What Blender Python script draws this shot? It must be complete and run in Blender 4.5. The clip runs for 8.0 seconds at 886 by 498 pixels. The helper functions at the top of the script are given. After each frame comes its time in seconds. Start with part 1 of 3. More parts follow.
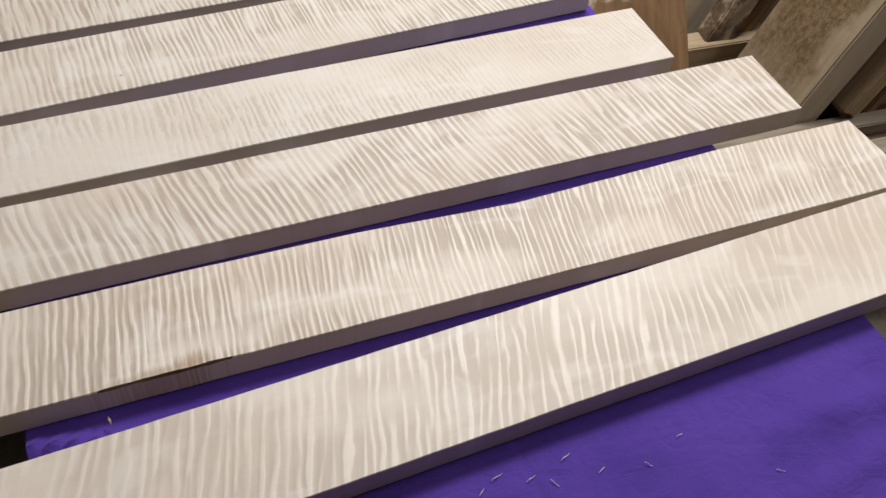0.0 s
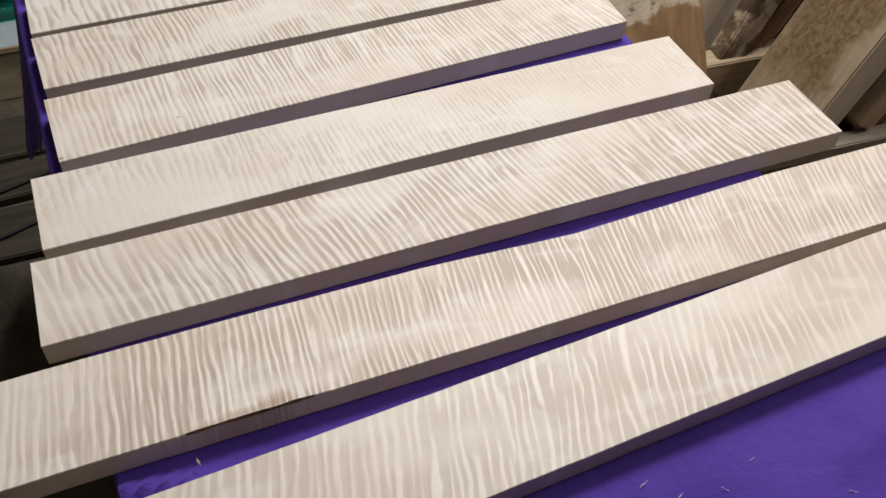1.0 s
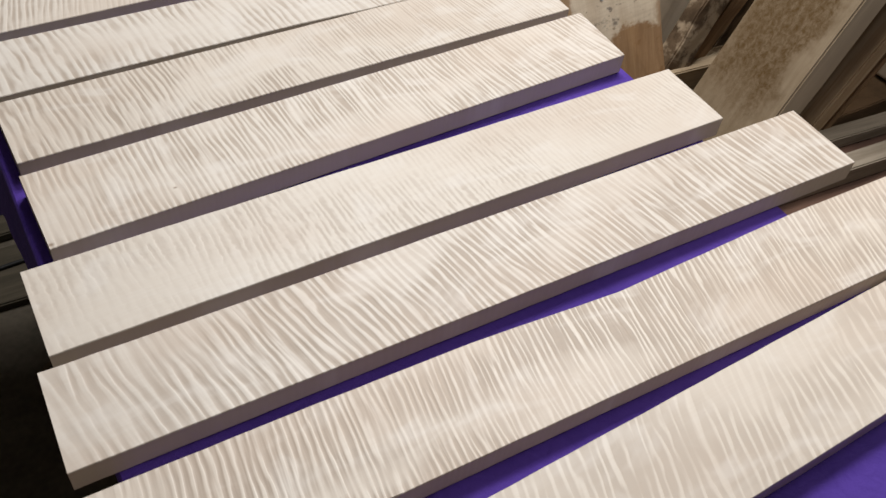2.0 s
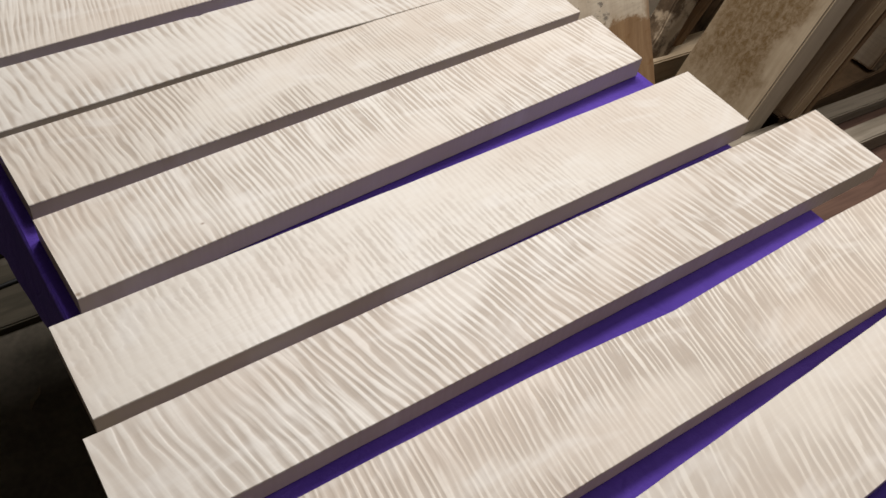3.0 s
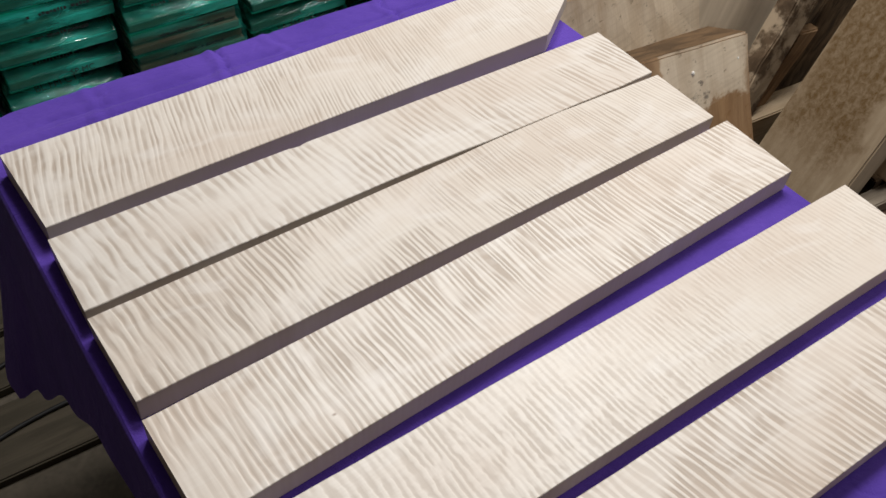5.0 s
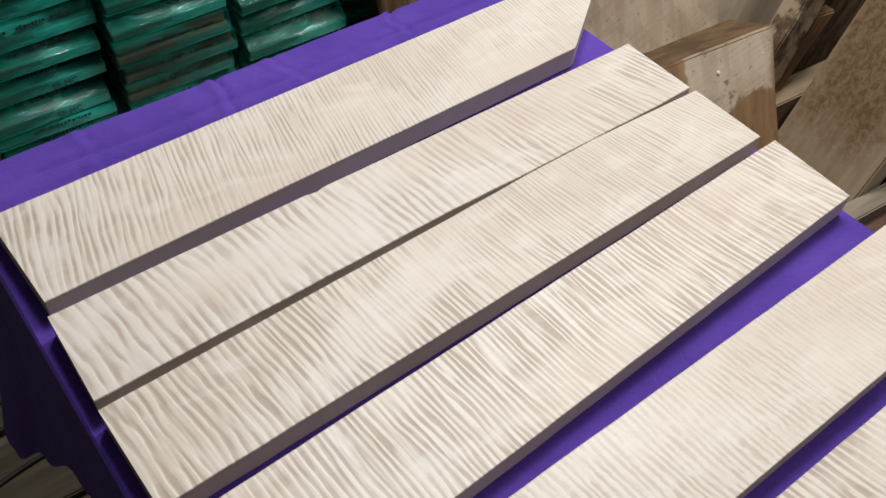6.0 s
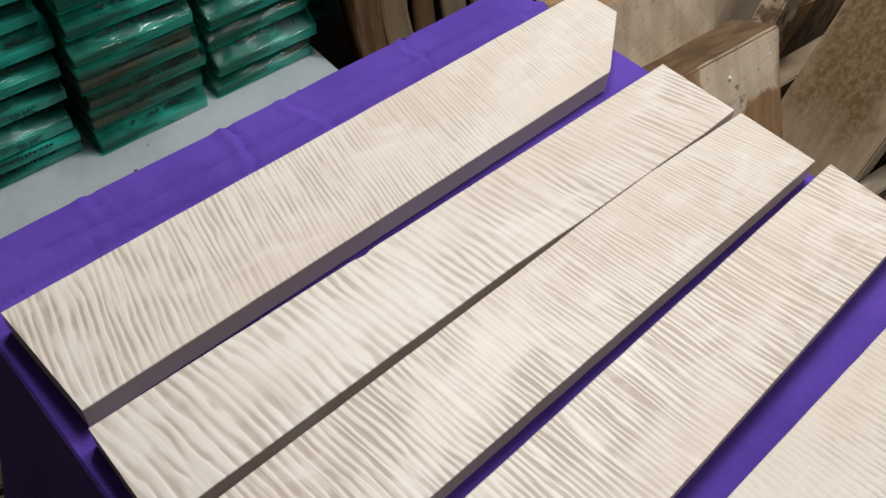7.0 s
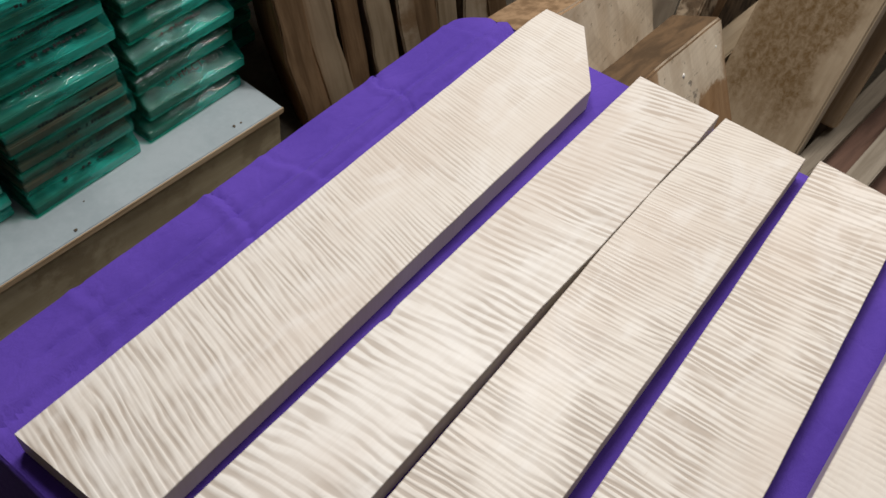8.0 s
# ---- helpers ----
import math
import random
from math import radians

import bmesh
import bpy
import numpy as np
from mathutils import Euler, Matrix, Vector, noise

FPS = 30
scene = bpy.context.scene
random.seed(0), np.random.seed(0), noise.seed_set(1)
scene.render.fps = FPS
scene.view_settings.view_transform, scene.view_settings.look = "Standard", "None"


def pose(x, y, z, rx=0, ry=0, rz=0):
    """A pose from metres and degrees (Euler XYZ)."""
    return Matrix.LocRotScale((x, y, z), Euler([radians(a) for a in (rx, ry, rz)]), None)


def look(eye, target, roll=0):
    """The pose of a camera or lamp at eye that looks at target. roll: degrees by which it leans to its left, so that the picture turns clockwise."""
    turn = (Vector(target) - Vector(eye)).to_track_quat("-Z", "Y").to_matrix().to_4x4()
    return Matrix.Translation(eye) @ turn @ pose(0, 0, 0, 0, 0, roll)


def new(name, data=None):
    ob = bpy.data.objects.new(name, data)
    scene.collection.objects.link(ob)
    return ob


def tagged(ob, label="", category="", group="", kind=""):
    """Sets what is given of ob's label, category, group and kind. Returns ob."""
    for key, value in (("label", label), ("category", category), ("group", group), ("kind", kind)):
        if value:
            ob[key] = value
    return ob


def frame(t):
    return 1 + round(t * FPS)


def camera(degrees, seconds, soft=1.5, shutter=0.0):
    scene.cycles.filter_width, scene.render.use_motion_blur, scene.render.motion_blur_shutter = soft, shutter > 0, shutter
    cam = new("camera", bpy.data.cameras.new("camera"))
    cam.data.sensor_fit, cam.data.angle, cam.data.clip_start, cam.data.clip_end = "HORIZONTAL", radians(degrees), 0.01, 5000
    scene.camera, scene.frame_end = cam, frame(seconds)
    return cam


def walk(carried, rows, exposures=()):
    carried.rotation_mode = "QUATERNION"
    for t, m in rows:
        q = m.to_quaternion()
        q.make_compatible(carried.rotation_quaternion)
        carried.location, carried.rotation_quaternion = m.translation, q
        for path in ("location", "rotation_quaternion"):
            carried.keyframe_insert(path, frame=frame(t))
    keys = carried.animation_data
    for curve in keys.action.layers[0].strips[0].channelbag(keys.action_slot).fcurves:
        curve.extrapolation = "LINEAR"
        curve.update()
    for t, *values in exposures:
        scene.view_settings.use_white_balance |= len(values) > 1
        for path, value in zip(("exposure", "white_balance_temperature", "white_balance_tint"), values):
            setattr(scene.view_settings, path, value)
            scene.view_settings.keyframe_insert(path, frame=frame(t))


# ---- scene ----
cam = camera(52.5, 8.0, shutter=0.2)
EXPOSURES = ((0.0, -0.01), (3.0, -0.08), (6.0, -0.14), (8.0, -0.19))
PATH = [
    (0, (0.158, -0.803, 1.418), (0.739, 0.365, -0.099), 6.1),
    (0.5, (0.142, -0.794, 1.428), (0.72, 0.386, -0.08), 5.2),
    (1, (0.091, -0.772, 1.44), (0.697, 0.409, -0.055), 5.1),
    (1.5, (0.045, -0.7, 1.436), (0.755, 0.439, -0.047), 7.0),
    (3, (-0.044, -0.525, 1.423), (0.851, 0.457, -0.073), 10.1),
    (3.5, (-0.06, -0.486, 1.413), (0.85, 0.499, -0.071), 10.1),
    (4, (-0.061, -0.42, 1.411), (0.847, 0.596, -0.053), 8.8),
    (4.5, (-0.055, -0.36, 1.416), (0.835, 0.684, -0.038), 7.3),
    (6, (-0.009, -0.185, 1.406), (0.862, 0.788, -0.108), 5.7),
    (6.5, (-0.021, -0.107, 1.401), (0.883, 0.818, -0.124), 5.7),
    (7, (-0.03, -0.029, 1.395), (0.927, 0.817, -0.144), 7.4),
    (7.5, (-0.04, 0.021, 1.399), (0.973, 0.804, -0.138), 8.5),
    (8, (-0.057, 0.083, 1.397), (1.029, 0.774, -0.133), 7.4),
]
walk(cam, [(t, look(eye, target, roll)) for t, eye, target, roll in PATH], EXPOSURES)

# ---- world and light ----
world = bpy.data.worlds.new("world")
scene.world = world
world.use_nodes = True
bg = world.node_tree.nodes["Background"]
bg.inputs[0].default_value = (0.9, 0.85, 0.78, 1)
bg.inputs[1].default_value = 0.035


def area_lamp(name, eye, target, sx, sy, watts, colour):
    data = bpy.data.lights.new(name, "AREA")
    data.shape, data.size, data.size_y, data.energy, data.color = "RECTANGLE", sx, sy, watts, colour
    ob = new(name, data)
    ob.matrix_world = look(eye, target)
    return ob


# two tubes on the workshop's ceiling, then two unseen lamps added as fill
area_lamp("ceiling_tube", (1.35, 0.62, 2.64), (0.85, 0.25, 0.0), 0.6, 0.12, 36, (0.975, 0.955, 0.925))
area_lamp("back_tube", (0.75, 1.0, 2.6), (0.55, 1.1, 0.0), 0.9, 0.14, 26, (0.96, 0.955, 0.95))
# added fill, no real source: brightens the leaning slabs, then the wrapped packages
area_lamp("side_fill", (2.6, -0.45, 2.55), (1.6, 0.35, 0.3), 1.2, 0.14, 26, (0.985, 0.955, 0.915))
area_lamp("front_fill", (0.1, -0.35, 2.62), (0.4, 1.3, 0.3), 1.2, 0.1, 2.0, (0.95, 0.96, 0.97))


# ---- materials ----
class Nodes:
    """A small builder of node trees."""

    def __init__(self, name):
        self.mat = bpy.data.materials.new(name)
        self.mat.use_nodes = True
        self.t = self.mat.node_tree
        self.b = self.t.nodes["Principled BSDF"]
        self.tc = self.t.nodes.new("ShaderNodeTexCoord")

    def node(self, kind, **sockets):
        n = self.t.nodes.new(kind)
        for k, v in sockets.items():
            self.put(n.inputs[k.replace("_", " ")], v)
        return n

    def put(self, socket, v):
        if isinstance(v, bpy.types.NodeSocket):
            self.t.links.new(v, socket)
        else:
            socket.default_value = v

    def m(self, op, a, b=0.0, c=0.0, clamp=False):
        n = self.t.nodes.new("ShaderNodeMath")
        n.operation, n.use_clamp = op, clamp
        for s, v in zip(n.inputs, (a, b, c)):
            self.put(s, v)
        return n.outputs[0]

    def xyz(self, v):
        n = self.t.nodes.new("ShaderNodeSeparateXYZ")
        self.put(n.inputs[0], v)
        return n.outputs

    def vec(self, x, y, z=0.0):
        n = self.t.nodes.new("ShaderNodeCombineXYZ")
        for s, v in zip(n.inputs, (x, y, z)):
            self.put(s, v)
        return n.outputs[0]

    def mapped(self, scale, loc=(0, 0, 0), rot=(0, 0, 0), src=None):
        n = self.t.nodes.new("ShaderNodeMapping")
        self.put(n.inputs[0], src or self.tc.outputs["Object"])
        n.inputs[1].default_value, n.inputs[2].default_value, n.inputs[3].default_value = loc, rot, scale
        return n.outputs[0]

    def noise(self, v, scale=1.0, detail=2.0, rough=0.5, dist=0.0):
        n = self.t.nodes.new("ShaderNodeTexNoise")
        self.put(n.inputs["Vector"], v)
        n.inputs["Scale"].default_value, n.inputs["Detail"].default_value = scale, detail
        n.inputs["Roughness"].default_value, n.inputs["Distortion"].default_value = rough, dist
        return n.outputs[0]

    def ramp(self, f, lo, hi, a=0.0, b=1.0):
        n = self.t.nodes.new("ShaderNodeMapRange")
        n.interpolation_type = "SMOOTHSTEP"
        self.put(n.inputs[0], f)
        for i, v in zip((1, 2, 3, 4), (lo, hi, a, b)):
            self.put(n.inputs[i], v)
        return n.outputs[0]

    def mix(self, f, a, b, mode="MIX"):
        n = self.t.nodes.new("ShaderNodeMix")
        n.data_type, n.blend_type = "RGBA", mode
        self.put(n.inputs[0], f)
        for s, v in ((n.inputs[6], a), (n.inputs[7], b)):
            self.put(s, v if isinstance(v, bpy.types.NodeSocket) else (*v, 1))
        return n.outputs[2]

    def bump(self, h, strength, distance):
        n = self.t.nodes.new("ShaderNodeBump")
        n.inputs["Strength"].default_value, n.inputs["Distance"].default_value = strength, distance
        self.put(n.inputs["Height"], h)
        self.put(self.b.inputs["Normal"], n.outputs[0])

    def done(self, colour, rough=0.6, spec=0.4):
        self.put(self.b.inputs["Base Color"], colour if isinstance(colour, bpy.types.NodeSocket) else (*colour, 1))
        self.put(self.b.inputs["Roughness"], rough)
        self.b.inputs["Specular IOR Level"].default_value = spec
        return self.mat


TOP = 0.765
THICK = 0.0278


def curly_maple(seed, length, f, s, c, warm=0.0, knots=(), stains=(), cut=1.0, edge=0.45, tone=1.0, thin=0.0):
    """Figured maple. f, s, c: the curl's lines per metre, slant and contrast at the left end, the middle and the right
    end. edge: how much shade is painted on the sides.
    """
    n = Nodes("curly_maple")
    x, y, z = n.xyz(n.tc.outputs["Object"])
    q = n.m("DIVIDE", x, length, clamp=True)
    q2 = n.m("MULTIPLY", q, q)

    def along(v):
        """A parabola through the three values."""
        a, b, d = v
        return n.m("ADD", a, n.m("ADD", n.m("MULTIPLY", q, 4 * b - 3 * a - d), n.m("MULTIPLY", q2, 2 * a + 2 * d - 4 * b)))

    fa, fb, fd = f
    run = n.m("MULTIPLY", x, n.m("ADD", fa, n.m("ADD", n.m("MULTIPLY", q, (4 * fb - 3 * fa - fd) / 2), n.m("MULTIPLY", q2, (2 * fa + 2 * fd - 4 * fb) / 3))))
    slow = n.noise(n.mapped((4, 3, 1), (seed, 2 * seed, 0)), detail=1.0)
    quick = n.noise(n.mapped((15, 11, 1), (seed, seed, 3)), detail=1.0)
    wob = n.m("ADD", n.m("MULTIPLY", slow, 4.0), n.m("MULTIPLY", quick, 1.0))
    u = n.m("ADD", n.m("ADD", run, n.m("MULTIPLY", n.m("MULTIPLY", along(f), along(s)), y)), wob)
    curl = n.noise(n.vec(n.m("MULTIPLY", u, 1.2), n.m("MULTIPLY", y, 12.0 * cut), seed * 3.7), detail=1.0, rough=0.4)
    fine = n.noise(n.vec(n.m("MULTIPLY", u, 2.1), n.m("MULTIPLY", y, 16.0), seed * 1.9), detail=1.0)
    drift = n.noise(n.vec(n.m("MULTIPLY", u, 0.28), n.m("MULTIPLY", y, 11.0), seed * 2.3), detail=1.0)
    ripple = n.noise(n.vec(n.m("MULTIPLY", u, 0.5), n.m("MULTIPLY", y, 44.0 * cut), seed * 4.9), detail=1.0)
    phase = n.m("ADD", n.m("MULTIPLY", u, 0.62), n.m("ADD", n.m("MULTIPLY", drift, 1.7), n.m("MULTIPLY", ripple, 0.36)))
    # each wave of the grain rises slowly and falls steeply, like a fold of satin
    turn = n.m("FRACT", phase)
    wave = n.m("MINIMUM", n.m("MULTIPLY", turn, 1.0 / 0.68), n.m("MULTIPLY", n.m("SUBTRACT", 1.0, turn), 1.0 / 0.32))
    swell = n.ramp(wave, 0.04, 0.96)
    # waves die out and start again across the board
    alive = n.ramp(n.noise(n.vec(n.m("MULTIPLY", u, 0.34), n.m("MULTIPLY", y, 21.0 * cut), seed * 5.3), detail=1.0), 0.34, 0.60, 0.25, 1.0)
    swell = n.m("MULTIPLY_ADD", n.m("SUBTRACT", swell, 0.62), alive, 0.62)
    both = n.m("ADD", n.m("MULTIPLY", swell, 0.42), n.m("ADD", n.m("MULTIPLY", curl, 0.46), n.m("MULTIPLY", fine, 0.12)))
    stripe = n.ramp(both, 0.34 + thin, 0.64 + 0.4 * thin)
    patch = n.ramp(n.noise(n.mapped((7, 12, 1), (3 * seed, seed, 5)), detail=2.5), 0.32, 0.60, 0.24, 1.0)
    con = n.m("MULTIPLY", along(c), patch)
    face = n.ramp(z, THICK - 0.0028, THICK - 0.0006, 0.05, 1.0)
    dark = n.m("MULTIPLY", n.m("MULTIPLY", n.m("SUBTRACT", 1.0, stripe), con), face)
    light = (0.705 - 0.012 * warm, 0.648 - 0.03 * warm, 0.585 - 0.05 * warm)
    deep = (0.435, 0.362, 0.30)
    fibre = n.noise(n.mapped((9, 520, 60), (seed, 0, 0)), detail=3.0, rough=0.6)
    blotch = n.noise(n.mapped((4, 9, 1), (seed, 7, 1)), detail=3.0)
    col = n.mix(dark, light, deep)
    # brown mixed in below the top face, as painted shade on the board's sides
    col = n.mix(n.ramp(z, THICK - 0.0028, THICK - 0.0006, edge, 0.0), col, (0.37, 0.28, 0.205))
    col = n.mix(n.ramp(fibre, 0.3, 0.75, 0.12, 0.0), col, (0.55, 0.43, 0.32))
    col = n.mix(n.ramp(blotch, 0.42, 0.70, 0.0, 0.46), col, (0.57, 0.465, 0.38))
    # pale clouds put into the colour in place of the wood's soft highlights
    sheen_cloud = n.noise(n.mapped((11, 22, 1), (seed, 3, 9)), detail=3.0, rough=0.6, dist=0.5)
    col = n.mix(n.ramp(sheen_cloud, 0.5, 0.70, 0.0, 0.42), col, (0.74, 0.69, 0.64))
    speck = n.ramp(n.noise(n.mapped((55, 260, 1), (seed, 4, 2)), detail=1.0), 0.77, 0.83, 0.0, 0.3)
    col = n.mix(speck, col, (0.42, 0.31, 0.22))
    for kx, ky, kr in knots:
        d = n.m("SQRT", n.m("ADD", n.m("POWER", n.m("SUBTRACT", x, kx), 2.0), n.m("POWER", n.m("MULTIPLY", n.m("SUBTRACT", y, ky), 1.6), 2.0)))
        col = n.mix(n.ramp(n.m("ADD", d, n.m("MULTIPLY", quick, kr * 0.5)), kr * 0.4, kr * 1.6, 0.75, 0.0), col, (0.20, 0.12, 0.07))
    for sx, sy, rx, ry in stains:
        d = n.m("SQRT", n.m("ADD", n.m("POWER", n.m("DIVIDE", n.m("SUBTRACT", x, sx), rx), 2.0), n.m("POWER", n.m("DIVIDE", n.m("SUBTRACT", y, sy), ry), 2.0)))
        col = n.mix(n.ramp(n.m("ADD", d, n.m("MULTIPLY", n.m("SUBTRACT", fine, 0.5), 1.2)), 0.2, 1.0, 0.6, 0.0), col, (0.33, 0.215, 0.13))
    col = n.mix(1.0, col, (tone, tone * (1.0 if tone >= 1 else 1.012), tone * (1.0 if tone >= 1 else 1.022)), "MULTIPLY")
    n.bump(n.m("ADD", n.m("MULTIPLY", n.m("MULTIPLY", both, n.m("MULTIPLY", con, 2.6)), face), n.m("MULTIPLY", fibre, 0.15)), 0.30, 0.0012)
    return n.done(col, n.m("MULTIPLY_ADD", stripe, -0.10, 0.49), 0.36)


def wood(name, a, b, scale=(3, 40, 40), rough=0.7, stain=None, bump=0.3, lo=0.35, hi=0.65, patches=3.0):
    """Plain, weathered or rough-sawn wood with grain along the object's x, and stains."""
    n = Nodes(name)
    info = n.t.nodes.new("ShaderNodeObjectInfo")
    src = n.t.nodes.new("ShaderNodeVectorMath")
    src.operation = "ADD"
    n.t.links.new(n.tc.outputs["Object"], src.inputs[0])
    n.put(src.inputs[1], n.vec(n.m("MULTIPLY", info.outputs["Random"], 9.0), n.m("MULTIPLY", info.outputs["Random"], 5.0)))
    g = n.noise(n.mapped(scale, src=src.outputs[0]), detail=5.0, rough=0.62, dist=0.4)
    col = n.mix(n.ramp(g, lo, hi), a, b)
    big = n.noise(n.mapped((patches,) * 3, (3, 1, 2), src=src.outputs[0]), detail=4.0, rough=0.6)
    col = n.mix(n.ramp(big, 0.4, 0.7, 0.0, 0.35), col, [c * 0.55 for c in a])
    if stain:
        big2 = n.noise(n.mapped((patches * 1.4,) * 3, (9, 4, 7), src=src.outputs[0]), detail=6.0, rough=0.65)
        col = n.mix(n.ramp(big2, 0.46, 0.58, 0.0, 0.85), col, stain)
    n.bump(n.m("ADD", g, n.m("MULTIPLY", big, 0.5)), bump, 0.003)
    return n.done(col, rough, 0.25)


def spalted(name):
    """Sawn slab face, mottled brown all over but for a pale border along one edge and a thin one along the other."""
    n = Nodes(name)
    x, y, z = n.xyz(n.tc.outputs["Object"])
    fib = n.noise(n.mapped((6, 60, 60)), detail=4.0, rough=0.6)
    base = n.mix(n.ramp(fib, 0.3, 0.7), (0.36, 0.275, 0.18), (0.45, 0.355, 0.245))
    vein = n.noise(n.mapped((62, 85, 85)), detail=6.0, rough=0.68, dist=0.5)
    vein2 = n.noise(n.mapped((120, 150, 150)), detail=3.0, rough=0.6, dist=0.5)
    big = n.noise(n.mapped((7, 11, 11), (1, 3, 0)), detail=4.0, rough=0.6)
    lift = n.m("MULTIPLY", n.m("SUBTRACT", big, 0.5), 0.16)
    inner = n.ramp(n.m("ADD", n.m("MULTIPLY_ADD", x, -0.025, y), lift), -0.004, 0.034, 0.10, 1.0)
    outer = n.ramp(n.m("ADD", y, lift), 0.205, 0.24, 1.0, 0.5)
    foot = n.ramp(n.m("ADD", x, n.m("MULTIPLY", lift, 1.5)), 0.68, 0.80, 1.0, 0.3)
    reach = n.m("MULTIPLY", n.m("MULTIPLY", inner, outer), foot)
    f = n.m("MULTIPLY", reach, n.ramp(n.m("ADD", n.m("MULTIPLY", vein, 0.7), n.m("MULTIPLY", vein2, 0.3)), 0.36, 0.64, 1.0, 0.50))
    col = n.mix(f, base, (0.150, 0.088, 0.034))
    n.bump(n.m("ADD", fib, vein), 0.25, 0.002)
    return n.done(col, 0.75, 0.2)


def tide_marked(name, upto, width, end=9.0, smudges=()):
    """Pale sawn wood with an old brown water stain that begins part of the way down."""
    n = Nodes(name)
    x, y, z = n.xyz(n.tc.outputs["Object"])
    fib = n.noise(n.mapped((4, 34, 34)), detail=5.0, rough=0.62, dist=0.4)
    big = n.noise(n.mapped((7, 9, 6), (4, 2, 0)), detail=6.0, rough=0.66)
    saw = n.noise(n.mapped((150, 9, 9), rot=(0, 0, 0.5)), detail=2.0)
    fleck = n.noise(n.mapped((60, 34, 40), (1, 1, 0)), detail=5.0, rough=0.66)
    col = n.mix(n.ramp(fib, 0.3, 0.7), (0.60, 0.485, 0.355), (0.74, 0.63, 0.485))
    col = n.mix(n.ramp(saw, 0.4, 0.7, 0.0, 0.3), col, (0.46, 0.36, 0.25))
    col = n.mix(n.ramp(big, 0.5, 0.68, 0.0, 0.4), col, (0.42, 0.29, 0.165))
    col = n.mix(n.ramp(fleck, 0.60, 0.68, 0.0, 0.65), col, (0.17, 0.115, 0.07))
    edge = n.m("ADD", n.m("ADD", x, n.m("MULTIPLY", y, -0.03)), n.m("ADD", n.m("MULTIPLY", n.m("SUBTRACT", big, 0.5), 0.13), n.m("MULTIPLY", n.m("SUBTRACT", fleck, 0.5), 0.05)))
    side = n.ramp(n.m("ADD", y, n.m("MULTIPLY", n.m("SUBTRACT", big, 0.5), 0.09)), 0.0, 0.016, 0.7, 0.0)
    stain = n.m("MAXIMUM", n.ramp(edge, upto, upto + width, 0.0, 0.88), n.m("MULTIPLY", side, n.ramp(edge, upto - 0.2, upto)))
    stain = n.m("MAXIMUM", stain, n.ramp(n.m("ADD", y, n.m("MULTIPLY", n.m("SUBTRACT", fleck, 0.5), 0.02)), end, end + 0.008, 0.0, 0.8))
    tone = n.mix(n.ramp(fib, 0.35, 0.65), (0.23, 0.115, 0.043), (0.34, 0.19, 0.08))
    col = n.mix(stain, col, tone)
    for sx, sy, r in smudges:
        d = n.m("SQRT", n.m("ADD", n.m("POWER", n.m("SUBTRACT", x, sx), 2.0), n.m("POWER", n.m("SUBTRACT", y, sy), 2.0)))
        col = n.mix(n.ramp(n.m("ADD", d, n.m("MULTIPLY", n.m("SUBTRACT", fleck, 0.5), 0.06)), r * 0.2, r, 0.75, 0.0), col, (0.13, 0.105, 0.09))
    n.bump(n.m("ADD", fib, big), 0.3, 0.003)
    return n.done(col, 0.75, 0.2)


def cloth_material():
    n = Nodes("violet_cloth")
    thread_x = n.noise(n.mapped((260, 1300, 300)), detail=2.0)
    thread_y = n.noise(n.mapped((1300, 260, 300)), detail=2.0)
    soft = n.noise(n.mapped((9, 9, 9)), detail=4.0, rough=0.6)
    crease = n.noise(n.mapped((34, 60, 30)), detail=3.0, rough=0.55, dist=1.2)
    fold = n.noise(n.mapped((5, 7, 5), (2, 0, 0)), detail=1.5, dist=0.6)
    fold2 = n.noise(n.mapped((13, 9, 9), (7, 3, 0)), detail=1.0, dist=0.4)
    lines = n.m("ADD", n.ramp(n.m("ABSOLUTE", n.m("SUBTRACT", fold, 0.5)), 0.0, 0.022), n.m("MULTIPLY", n.ramp(n.m("ABSOLUTE", n.m("SUBTRACT", fold2, 0.5)), 0.0, 0.03), 0.5))
    lint = n.ramp(n.noise(n.mapped((140, 420, 140), rot=(0, 0, 0.7)), detail=2.0), 0.76, 0.80, 0.0, 0.28)
    col = n.mix(n.ramp(soft, 0.3, 0.7), (0.066, 0.030, 0.265), (0.09, 0.043, 0.325))
    col = n.mix(lint, col, (0.36, 0.30, 0.6))
    h = n.m("ADD", n.m("MULTIPLY", n.m("ADD", thread_x, thread_y), 0.12), n.m("ADD", n.m("MULTIPLY", lines, 0.10), n.m("ADD", n.m("MULTIPLY", soft, 1.6), n.m("MULTIPLY", crease, 0.6))))
    n.bump(h, 0.55, 0.005)
    n.b.inputs["Sheen Weight"].default_value = 0.18
    n.b.inputs["Sheen Tint"].default_value = (0.55, 0.45, 0.95, 1)
    return n.done(col, 0.82, 0.2)


